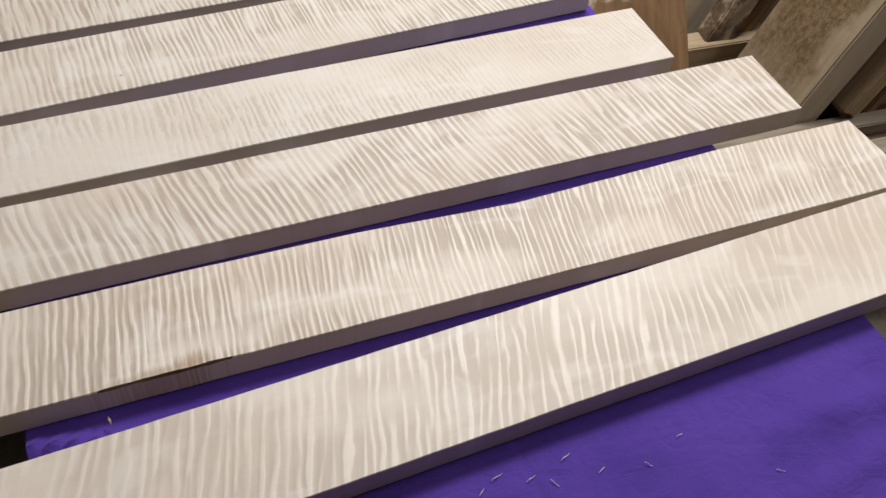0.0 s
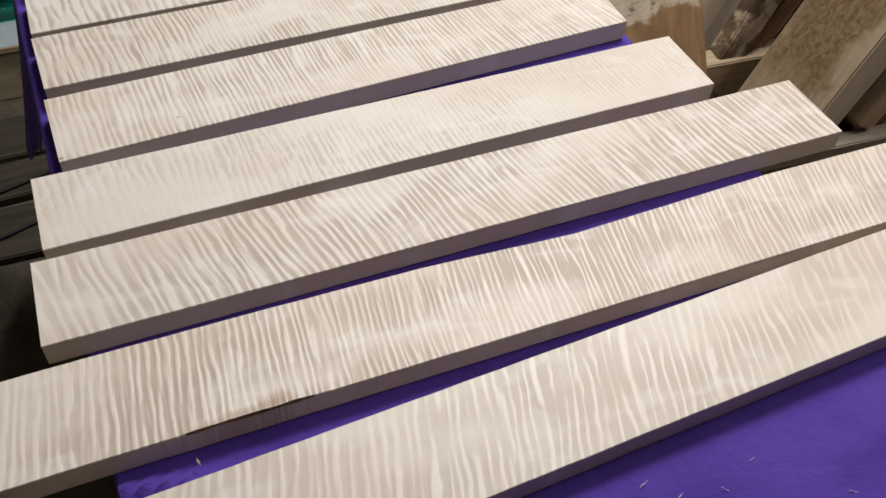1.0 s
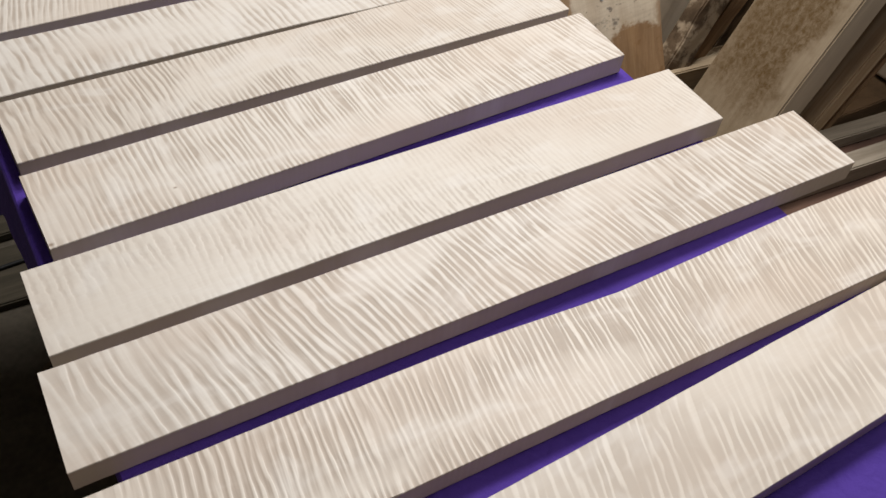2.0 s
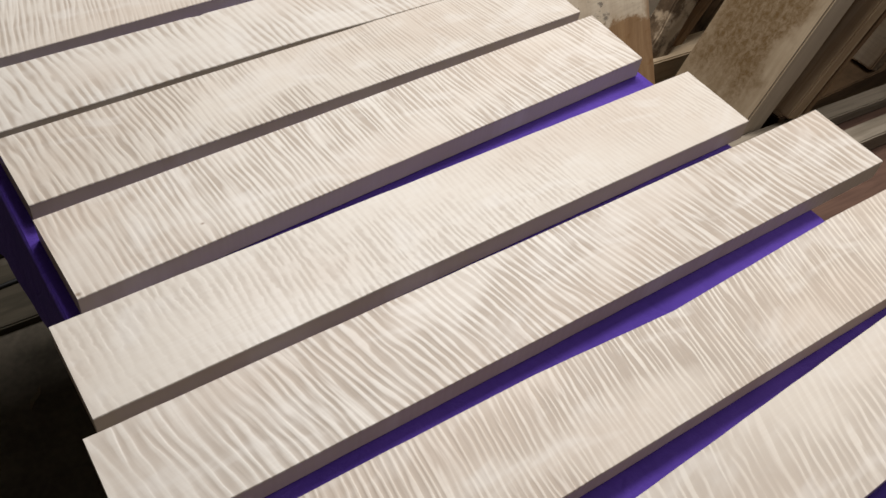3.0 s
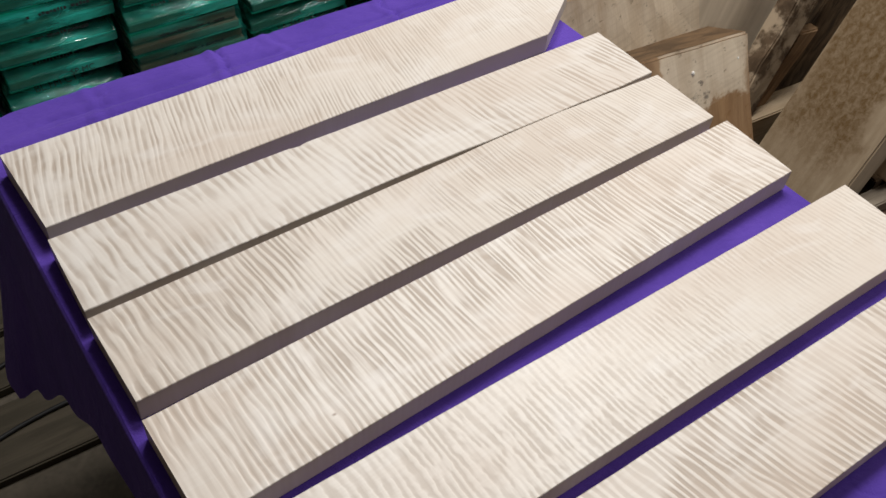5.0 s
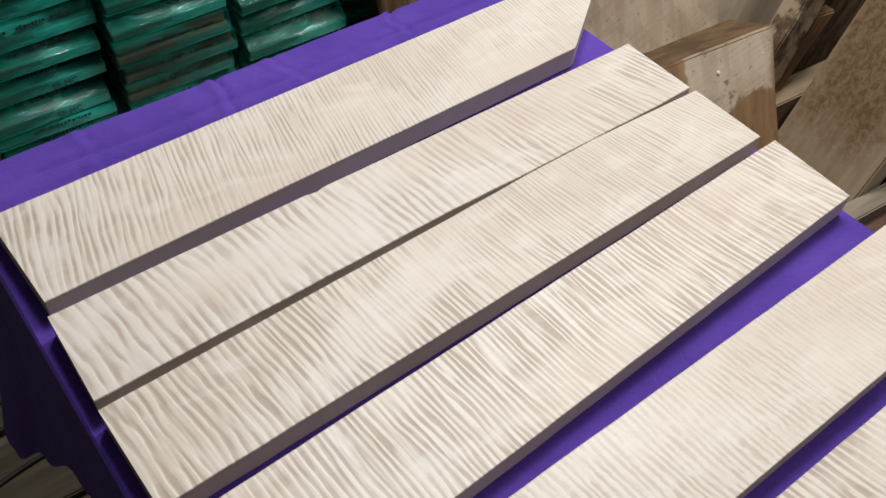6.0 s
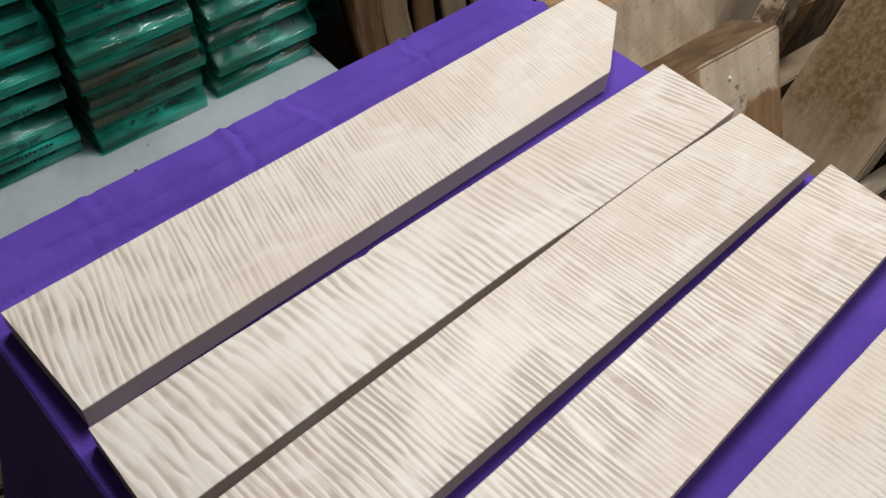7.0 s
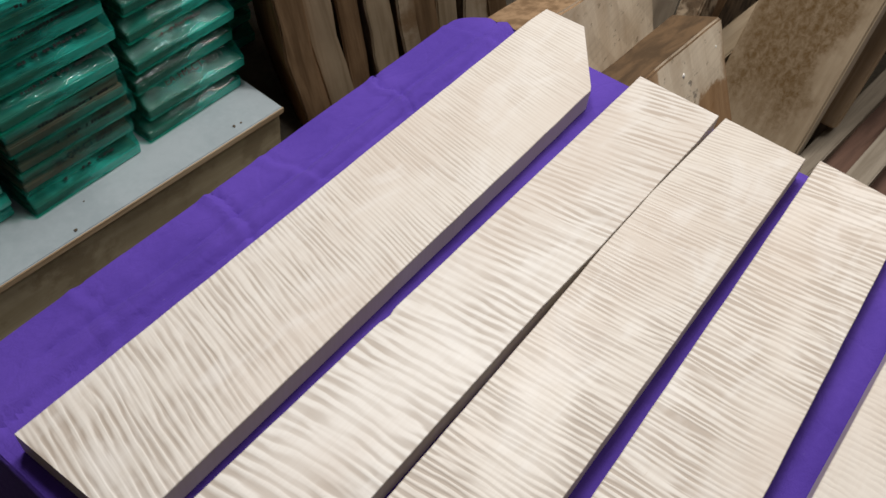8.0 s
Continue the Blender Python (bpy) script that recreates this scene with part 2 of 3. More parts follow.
def film_material(name, lo, hi, tint):
    """Green stretch film: partly see-through, wrinkled and glossy."""
    n = Nodes(name)
    wr = n.noise(n.mapped((14, 26, 50)), detail=4.0, rough=0.58, dist=1.5)
    haze = n.noise(n.mapped((6, 9, 18), (2, 5, 1)), detail=3.0, rough=0.55)
    pull = n.noise(n.mapped((9, 60, 110), rot=(0, 0, 0.35)), detail=2.0, rough=0.5, dist=0.8)
    n.bump(n.m("ADD", wr, n.m("MULTIPLY", pull, 0.35)), 0.9, 0.004)
    n.done((0.03, 0.50, 0.40), 0.11, 1.0)
    clear = n.t.nodes.new("ShaderNodeBsdfTransparent")
    clear.inputs[0].default_value = (*tint, 1)
    mixer = n.t.nodes.new("ShaderNodeMixShader")
    n.put(mixer.inputs[0], n.ramp(haze, 0.40, 0.62, lo, hi))
    n.t.links.new(clear.outputs[0], mixer.inputs[1])
    n.t.links.new(n.b.outputs[0], mixer.inputs[2])
    n.t.links.new(mixer.outputs[0], n.t.nodes["Material Output"].inputs[0])
    return n.mat


def plain(name, a, b, scale, rough=0.8, bump=0.2, spec=0.3):
    n = Nodes(name)
    g = n.noise(n.mapped((scale,) * 3), detail=5.0, rough=0.62)
    fine = n.noise(n.mapped((scale * 14,) * 3), detail=3.0)
    col = n.mix(n.ramp(n.m("ADD", n.m("MULTIPLY", g, 0.75), n.m("MULTIPLY", fine, 0.25)), 0.33, 0.67), a, b)
    n.bump(n.m("ADD", g, n.m("MULTIPLY", fine, 0.4)), bump, 0.003)
    return n.done(col, rough, spec)


CLOTH = cloth_material()
FILM = film_material("green_film", 0.16, 0.78, (0.40, 0.84, 0.74))
FILM_THIN = film_material("thin_green_film", 0.08, 0.34, (0.70, 0.80, 0.74))
BARK = wood("bark_edge", (0.05, 0.03, 0.018), (0.17, 0.105, 0.06), (30, 60, 60), 0.9, bump=0.6)
RAW = wood("pine_frame", (0.50, 0.385, 0.26), (0.66, 0.53, 0.38), (4, 60, 60), 0.65)
PALE = wood("pale_sawn_wood", (0.42, 0.32, 0.215), (0.58, 0.46, 0.33), (3, 45, 45), 0.75, stain=(0.23, 0.135, 0.065))
PALE_STAINED = tide_marked("pale_stained_wood", 0.082, 0.02, 0.212, ((0.071, 0.121, 0.012), (0.069, 0.165, 0.009), (0.045, 0.125, 0.006), (0.060, 0.140, 0.010)))
PALE_CLEAN = tide_marked("pale_clean_wood", 0.55, 0.2)
GREYWOOD = wood("grey_sawn_wood", (0.33, 0.245, 0.155), (0.48, 0.375, 0.255), (3, 50, 50), 0.8)
ORANGE = wood("orange_inner_bark", (0.20, 0.095, 0.035), (0.33, 0.17, 0.07), (4, 40, 40), 0.8)
OLIVE = wood("dusty_beam", (0.33, 0.275, 0.175), (0.45, 0.385, 0.265), (2, 16, 16), 0.85, stain=(0.25, 0.20, 0.125), patches=6.0)
DIMWOOD = wood("dim_grey_board", (0.19, 0.155, 0.115), (0.29, 0.245, 0.19), (3, 50, 50), 0.85)
PALEGREY = wood("pale_grey_wood", (0.47, 0.39, 0.295), (0.60, 0.51, 0.395), (2, 22, 22), 0.8, bump=0.12)
TAN = wood("tan_sawn_wood", (0.36, 0.25, 0.15), (0.5, 0.38, 0.25), (3, 50, 50), 0.8)
DARKGREY = wood("dark_grey_wood", (0.09, 0.066, 0.042), (0.16, 0.122, 0.083), (3, 50, 50), 0.8)
BARKY = wood("dark_barky_plank", (0.05, 0.033, 0.02), (0.17, 0.115, 0.068), (14, 40, 40), 0.9, bump=0.6, patches=9.0)
BROWN = wood("brown_sawn_wood", (0.16, 0.095, 0.048), (0.30, 0.19, 0.105), (3, 50, 50), 0.8)
DARKBROWN = wood("dark_end_grain", (0.07, 0.042, 0.021), (0.135, 0.08, 0.04), (6, 12, 40), 0.85, patches=4.0)
MOTTLED = wood("bark_mottled_wood", (0.07, 0.045, 0.026), (0.17, 0.115, 0.07), (18, 26, 26), 0.9, stain=(0.44, 0.345, 0.24), bump=0.7, patches=9.0)
FLOORWOOD = wood("dark_floor_board", (0.04, 0.033, 0.022), (0.068, 0.055, 0.038), (3, 40, 40), 0.85)
RUST = wood("reddish_board", (0.085, 0.046, 0.033), (0.14, 0.078, 0.055), (4, 40, 40), 0.8)
BILLET = wood("wrapped_billet", (0.11, 0.055, 0.04), (0.20, 0.11, 0.08), (4, 50, 30), 0.7, patches=7.0)
SPALT = spalted("spalted_slab")
WHITE_PAINT = plain("white_paint", (0.72, 0.70, 0.65), (0.80, 0.78, 0.73), 40, 0.5)
INK = plain("black_marker", (0.008, 0.008, 0.008), (0.014, 0.014, 0.014), 30, 0.5)
LAMINATE = plain("grey_laminate", (0.30, 0.345, 0.365), (0.375, 0.42, 0.44), 5, 0.4, 0.05, 0.5)
CONCRETE = plain("dark_floor", (0.055, 0.046, 0.035), (0.11, 0.092, 0.070), 6, 0.9, 0.5, 0.15)
PLASTER = plain("plaster", (0.30, 0.255, 0.205), (0.38, 0.33, 0.27), 2, 0.9, 0.2)
RUBBER = plain("black_cable_sheath", (0.008, 0.008, 0.008), (0.016, 0.016, 0.016), 20, 0.6)


# ---- builders ----
def mesh_of(name, bm, mats, smooth=False):
    me = bpy.data.meshes.new(name)
    bmesh.ops.recalc_face_normals(bm, faces=bm.faces)
    if smooth:
        for f in bm.faces:
            f.smooth = True
        for e in bm.edges:
            e.smooth = len(e.link_faces) == 2 and e.calc_face_angle(0.0) < 0.5
    bm.to_mesh(me)
    bm.free()
    for mt in mats if isinstance(mats, (list, tuple)) else [mats]:
        me.materials.append(mt)
    return me


def thing(name, m, label, category, group="", kind=""):
    ob = new(name)
    ob.matrix_world = m
    ob.empty_display_size = 0.05
    return tagged(ob, label, category, group, kind)


def part(name, bm, mats, parent, label="", m=None, smooth=False):
    ob = new(name, mesh_of(name, bm, mats, smooth))
    ob.parent = parent
    if m is not None:
        ob.matrix_basis = m
    return tagged(ob, label)


def solo(name, bm, mats, m, label, category, group="", kind="", smooth=False):
    ob = new(name, mesh_of(name, bm, mats, smooth))
    ob.matrix_world = m
    return tagged(ob, label, category, group, kind)


def block(sx, sy, sz, bevel=0.003, centre=(0, 0, 0), cuts=0, rough=0.0, seed=0):
    """A box with rounded and, where wanted, uneven faces."""
    bm = bmesh.new()
    bmesh.ops.create_cube(bm, size=1.0)
    bmesh.ops.scale(bm, vec=(sx, sy, sz), verts=bm.verts)
    if bevel:
        bmesh.ops.bevel(bm, geom=list(bm.edges), offset=bevel, segments=2, affect="EDGES")
    if cuts:
        long = [e for e in bm.edges if e.calc_length() > min(sx, sy, sz) * 0.8]
        bmesh.ops.subdivide_edges(bm, edges=long, cuts=cuts, use_grid_fill=True)
    if rough:
        for v in bm.verts:
            v.co += noise.noise_vector(Vector((seed * 7.3, seed, 0)) + v.co * 14) * rough
    bmesh.ops.translate(bm, vec=centre, verts=bm.verts)
    return bm


def frame_from(origin, ax, ay):
    """A pose with its x along ax, y near ay."""
    ax = Vector(ax).normalized()
    az = ax.cross(Vector(ay)).normalized()
    ay = az.cross(ax)
    return Matrix.Translation(origin) @ Matrix((ax, ay, az)).transposed().to_4x4()


# ---- the room ----
def slab_structure(name, size, centre, mat, label, category):
    return solo(name, block(*size, bevel=0.0), mat, pose(*centre), label, category, kind="structure")


slab_structure("floor", (6.4, 6.4, 0.1), (0.6, 0.2, -0.05), CONCRETE, "dark dusty concrete workshop floor", "floor")
slab_structure("ceiling", (6.4, 6.4, 0.1), (0.6, 0.2, 2.75), PLASTER, "plain beige plastered ceiling", "ceiling")
slab_structure("wall_north", (6.4, 0.12, 2.7), (0.6, 3.34, 1.35), PLASTER, "plain beige plastered wall", "wall")
slab_structure("wall_south", (6.4, 0.12, 2.7), (0.6, -2.94, 1.35), PLASTER, "plain beige plastered wall", "wall")
slab_structure("wall_east", (0.12, 6.16, 2.7), (3.74, 0.2, 1.35), PLASTER, "plain beige plastered wall", "wall")
slab_structure("wall_west", (0.12, 6.16, 2.7), (-2.54, 0.2, 1.35), PLASTER, "plain beige plastered wall", "wall")

# ---- the table and its cloth ----
TABLE_TOP = 0.733
CLOTH_TOP = 0.736
X0, X1, Y0, Y1 = 0.016, 0.771, -0.78, 0.601


def build_table():
    t = thing("work_table", pose(0.39, -0.09, 0), "plain wooden work table under a violet cloth", "table")
    part("tabletop", block(X1 - X0 - 0.05, Y1 - Y0 - 0.012, 0.03, 0.004, (-0.014, -0.002, TABLE_TOP - 0.018)), RAW, t)
    for sx in (-1, 1):
        for sy in (-1, 1):
            part("leg", block(0.05, 0.05, TABLE_TOP - 0.034, 0.004, (sx * 0.22 + 0.03, sy * 0.56, (TABLE_TOP - 0.034) / 2)), RAW, t)
    for sx in (-1, 1):
        part("apron", block(0.022, 1.065, 0.08, 0.003, (sx * 0.22 + 0.03, 0, TABLE_TOP - 0.075)), RAW, t)
    for sy in (-1, 1):
        part("apron", block(0.385, 0.022, 0.08, 0.003, (0.03, sy * 0.56, TABLE_TOP - 0.075)), RAW, t)


build_table()


def lerp_table(rows, v):
    """Reads a value between the rows of a short table."""
    if v <= rows[0][0]:
        return rows[0][1:]
    for a, b in zip(rows, rows[1:]):
        if v <= b[0]:
            k = (v - a[0]) / (b[0] - a[0])
            k = k * k * (3 - 2 * k)
            return [p + (q - p) * k for p, q in zip(a[1:], b[1:])]
    return rows[-1][1:]


# hang of the left side: y, drop below the top, swing outwards
LEFT_HANG = ((-0.40, 0.008, 0.000), (-0.06, 0.012, 0.001), (0.0, 0.035, 0.003), (0.05, 0.075, 0.005), (0.14, 0.115, 0.009),
             (0.23, 0.125, 0.013), (0.345, 0.20, 0.022), (0.46, 0.31, 0.040), (0.52, 0.375, 0.066), (0.60, 0.40, 0.078))


def cloth_outline():
    """Points round the table top with rounded corners: x, y, outward normal, and the share of the left side."""
    out = []
    r = 0.055
    corners = ((X1 - r, Y1 - r, 0), (X0 + r, Y1 - r, 90), (X0 + r, Y0 + r, 180), (X1 - r, Y0 + r, 270))
    pts = []
    for i, (cx, cy, a0) in enumerate(corners):
        for k in range(13):
            a = radians(a0 + 90 * k / 12)
            pts.append((cx + r * math.cos(a), cy + r * math.sin(a), math.cos(a), math.sin(a)))
        nx, ny, _ = corners[(i + 1) % 4]
        a = radians(a0 + 90)
        ax, ay = cx + r * math.cos(a), cy + r * math.sin(a)
        bx, by = nx + r * math.cos(a), ny + r * math.sin(a)
        steps = max(2, round(math.hypot(bx - ax, by - ay) / (0.0045 if i == 0 else 0.011)))
        for k in range(1, steps):
            pts.append((ax + (bx - ax) * k / steps, ay + (by - ay) * k / steps, math.cos(a), math.sin(a)))
    for x, y, nx, ny in pts:
        # the right edge runs slightly askew
        if x > 0.5:
            x += (0.0125 - 0.034 * (y + 0.49)) * (x - 0.5) / 0.27
        out.append((x, y, nx, ny))
    return out


CREASES = ((0.70, -0.02), (0.545, 0.03), (0.485, 0.012), (0.395, -0.03), (0.30, 0.02), (0.21, -0.02), (0.14, 0.03))


def cloth_height(x, y):
    z = 0.0012 * noise.noise(Vector((x * 9, y * 9, 1.3))) + 0.0006 * noise.noise(Vector((x * 30, y * 30, 4)))
    if y > 0.50:
        rise = min(1.0, (y - 0.50) / 0.03)
        for k, (cx, tilt) in enumerate(CREASES):
            d = x - cx - tilt * 8 * (y - 0.55) - 0.014 * noise.noise(Vector((y * 30, cx * 9, 0)))
            z += rise * (0.5 + 0.5 * math.sin(k * 2.1)) * (0.0030 * math.exp(-(d / 0.0060) ** 2) - 0.0034 * math.exp(-((d - 0.010) / 0.0045) ** 2))
        z += 0.0042 * math.exp(-((y - 0.543 - 0.008 * noise.noise(Vector((x * 5, 0, 8)))) / 0.0075) ** 2)
        z -= 0.0030 * math.exp(-((y - 0.530 - 0.007 * noise.noise(Vector((x * 5, 0, 8)))) / 0.0038) ** 2)
        z -= 0.0026 * math.exp(-((y - 0.557 - 0.008 * noise.noise(Vector((x * 6, 4, 8)))) / 0.0036) ** 2)
        z += 0.0028 * math.exp(-((y - 0.568 - 0.012 * noise.noise(Vector((x * 9, 2, 8)))) / 0.006) ** 2) * (0.5 + noise.noise(Vector((x * 7, 5, 2))))
    # an ironed crease and soft swells on the bare end of the cloth
    if y < -0.47:
        end = min(1.0, (-0.47 - y) / 0.02)
        z -= end * 0.0020 * math.exp(-((x - 0.397 - 0.004 * noise.noise(Vector((y * 12, 3, 0)))) / 0.0022) ** 2)
        z += end * 0.0085 * math.exp(-((y + 0.575 + 0.03 * noise.noise(Vector((x * 5, 1, 6)))) / 0.016) ** 2) * min(1.0, max(0.0, (x - 0.55) / 0.12))
        z += end * 0.0065 * math.exp(-((y + 0.628 - 0.10 * (x - 0.6)) / 0.013) ** 2) * min(1.0, max(0.0, (x - 0.45) / 0.15))
    # a swirl of slack cloth between the first two boards
    if x < 0.16 and -0.43 < y < -0.33:
        d = (y + 0.375) + 0.22 * (x - 0.03)
        z += (0.012 * math.exp(-(d / 0.0085) ** 2) - 0.002 * math.exp(-((d + 0.018) / 0.006) ** 2)) * max(0.0, 1 - ((x - 0.05) / 0.075) ** 2)
    return z


def build_cloth():
    bm = bmesh.new()
    loop = cloth_outline()
    n = len(loop)
    cx, cy = 0.39, -0.09
    rings = []
    # the top, ring after ring from the middle outwards
    insets = [0.0] + [0.06 + 0.02 * k for k in range(31)] + [0.66 + 0.332 * k / 42 for k in range(1, 43)]
    for s in insets:
        ring = []
        for x, y, nx, ny in loop:
            # keep rings parallel to the sides
            px = cx + (x - cx) * s
            py = cy + (y - cy) * (1 - (1 - s) * 0.55)
            fade = 0.25 + 0.75 * min(1.0, s)
            ring.append(bm.verts.new((px, py, CLOTH_TOP + cloth_height(px, py) * fade)))
        rings.append(ring)
    for k in range(1, 5):
        a = radians(90 * k / 4)
        ring = []
        for x, y, nx, ny in loop:
            ring.append(bm.verts.new((x + nx * 0.006 * (math.sin(a) - 1), y + ny * 0.006 * (math.sin(a) - 1), CLOTH_TOP - 0.006 * (1 - math.cos(a)) + cloth_height(x, y) * (1 - k / 4))))
        rings.append(ring)
    arc = 0.0
    for k in range(1, 17):
        ring = []
        q = k / 16
        for i, (x, y, nx, ny) in enumerate(loop):
            side = max(0.0, -nx)
            drop_l, swing_l = lerp_table(LEFT_HANG, y)
            drop = drop_l * side ** 2 + 0.13 * max(0.0, nx) + 0.31 * max(0.0, ny) ** 2 + 0.2 * max(0.0, -ny)
            drop = max(drop, 0.008)
            wave = math.sin((x - y) * 19 + 2.2 * math.sin((x - y) * 4.5)) * 0.010 * min(1.0, drop / 0.12) * min(1.0, max(0.0, (x - 0.1) / 0.3) + 0.08)
            swing = swing_l * side + 0.016 * (1 - side)
            off = swing * q ** 1.3 + wave * q * 0.8
            ring.append(bm.verts.new((x + nx * off, y + ny * off, CLOTH_TOP - 0.006 - drop * q)))
        rings.append(ring)
    for a, b in zip(rings, rings[1:]):
        for i in range(n):
            j = (i + 1) % n
            bm.faces.new((a[i], a[j], b[j], b[i]))
    bmesh.ops.remove_doubles(bm, verts=bm.verts, dist=0.0002)
    ob = solo("tablecloth", bm, CLOTH, Matrix.Identity(4), "creased violet cotton cloth spread over the table and hanging down", "tablecloth", smooth=True)
    sol = ob.modifiers.new("thickness", "SOLIDIFY")
    sol.thickness, sol.offset = 0.0012, -1


build_cloth()

# ---- the maple boards ----


def board(label, xl, xr, far, near, material, wane=None, notch=None):
    """A board with its far and near edges given as short tables of x, y. Its origin lies at its left end, on its middle line."""
    (xla, xlb), (xra, xrb) = xl if isinstance(xl, tuple) else (xl, xl), xr if isinstance(xr, tuple) else (xr, xr)
    y0 = (lerp_line(far, xla) + lerp_line(near, xlb)) / 2
    bm = bmesh.new()
    n = 110
    b = 0.0009
    rings = []
    wanes = []
    for i in range(n + 1):
        s = i / n
        xf, xn = xla + (xra - xla) * s, xlb + (xrb - xlb) * s
        jig = 0.0004 * noise.noise(Vector((xf * 30, y0 * 10, 0)))
        yf = lerp_line(far, xf) + jig
        yn = lerp_line(near, xn) + 0.0004 * noise.noise(Vector((xn * 30, y0 * 10, 5)))
        if notch:
            yf -= notch[1] * math.exp(-((xf - notch[0]) / notch[2]) ** 2)
        w = b
        if wane:
            k = max(0.0, 1 - ((xn - wane[0]) / wane[1]) ** 2)
            w = max(b, wane[2] * k ** 0.5 * (0.75 + 0.5 * noise.noise(Vector((xn * 60, 3, 1))))) if k > 0 else b
        wanes.append(w)
        ring = [(xn, yn, b), (xn, yn, THICK - w), (xn, yn + w * 0.7, THICK), (xf, yf - b, THICK), (xf, yf, THICK - b), (xf, yf, b), (xf, yf - b, 0), (xn, yn + b, 0)]
        rings.append([bm.verts.new((x - xla, y - y0, z)) for x, y, z in ring])
    for i, (a, c) in enumerate(zip(rings, rings[1:])):
        for k in range(8):
            f = bm.faces.new((a[k], a[(k + 1) % 8], c[(k + 1) % 8], c[k]))
            if k == 1 and max(wanes[i], wanes[i + 1]) > 2 * b:
                f.material_index = 1
    for ring in (rings[0], rings[-1]):
        bm.faces.new(ring)
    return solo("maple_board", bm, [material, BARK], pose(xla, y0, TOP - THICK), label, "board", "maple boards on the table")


def lerp_line(rows, v):
    """Straight runs between the rows of a short table."""
    for a, b in zip(rows, rows[1:]):
        if v <= b[0]:
            return a[1] + (b[1] - a[1]) * (v - a[0]) / (b[0] - a[0])
    a, b = rows[-2:]
    return a[1] + (b[1] - a[1]) * (v - a[0]) / (b[0] - a[0])


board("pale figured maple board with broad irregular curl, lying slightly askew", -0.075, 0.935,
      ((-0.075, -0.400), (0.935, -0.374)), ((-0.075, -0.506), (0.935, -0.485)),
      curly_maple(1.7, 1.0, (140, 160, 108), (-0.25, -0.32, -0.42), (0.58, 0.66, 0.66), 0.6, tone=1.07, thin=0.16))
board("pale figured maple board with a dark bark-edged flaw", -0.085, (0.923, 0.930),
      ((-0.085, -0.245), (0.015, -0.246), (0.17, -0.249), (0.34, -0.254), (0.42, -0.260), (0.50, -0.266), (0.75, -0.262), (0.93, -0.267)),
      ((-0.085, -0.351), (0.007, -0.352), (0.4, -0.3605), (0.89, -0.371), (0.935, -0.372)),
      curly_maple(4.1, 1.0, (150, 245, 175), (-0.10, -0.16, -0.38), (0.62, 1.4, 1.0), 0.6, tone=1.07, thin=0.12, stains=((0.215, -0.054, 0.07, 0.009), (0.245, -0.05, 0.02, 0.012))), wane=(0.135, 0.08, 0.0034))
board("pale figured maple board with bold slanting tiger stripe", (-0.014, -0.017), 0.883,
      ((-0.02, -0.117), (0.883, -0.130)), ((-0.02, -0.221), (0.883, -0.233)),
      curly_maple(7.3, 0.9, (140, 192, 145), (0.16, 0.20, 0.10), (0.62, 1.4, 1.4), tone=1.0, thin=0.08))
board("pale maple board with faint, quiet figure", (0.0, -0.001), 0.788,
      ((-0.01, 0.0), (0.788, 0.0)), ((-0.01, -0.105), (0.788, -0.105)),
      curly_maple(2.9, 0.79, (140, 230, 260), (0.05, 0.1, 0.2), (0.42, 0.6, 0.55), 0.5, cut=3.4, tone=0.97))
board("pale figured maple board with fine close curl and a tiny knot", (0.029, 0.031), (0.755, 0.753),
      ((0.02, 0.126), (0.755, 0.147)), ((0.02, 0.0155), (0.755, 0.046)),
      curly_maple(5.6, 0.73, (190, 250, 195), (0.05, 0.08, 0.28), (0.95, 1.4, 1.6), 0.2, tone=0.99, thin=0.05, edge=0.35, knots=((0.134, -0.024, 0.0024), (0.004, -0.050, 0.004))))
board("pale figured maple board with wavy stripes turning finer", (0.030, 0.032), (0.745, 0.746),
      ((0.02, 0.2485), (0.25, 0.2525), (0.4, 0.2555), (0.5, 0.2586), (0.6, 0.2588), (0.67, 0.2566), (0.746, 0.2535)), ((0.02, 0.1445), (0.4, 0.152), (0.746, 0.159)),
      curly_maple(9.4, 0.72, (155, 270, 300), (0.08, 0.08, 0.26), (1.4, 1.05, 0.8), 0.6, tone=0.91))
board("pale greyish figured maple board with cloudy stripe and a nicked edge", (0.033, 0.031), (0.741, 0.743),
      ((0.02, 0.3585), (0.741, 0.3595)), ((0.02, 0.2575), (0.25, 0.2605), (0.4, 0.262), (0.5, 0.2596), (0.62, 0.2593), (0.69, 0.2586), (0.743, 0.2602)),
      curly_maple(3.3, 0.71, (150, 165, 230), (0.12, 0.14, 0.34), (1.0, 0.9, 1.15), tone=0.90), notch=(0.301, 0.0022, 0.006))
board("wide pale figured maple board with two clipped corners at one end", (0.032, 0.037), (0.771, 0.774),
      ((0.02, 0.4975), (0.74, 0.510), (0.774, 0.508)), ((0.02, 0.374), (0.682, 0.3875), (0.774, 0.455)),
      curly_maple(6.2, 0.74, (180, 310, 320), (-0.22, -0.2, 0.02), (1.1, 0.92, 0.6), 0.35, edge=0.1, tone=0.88))

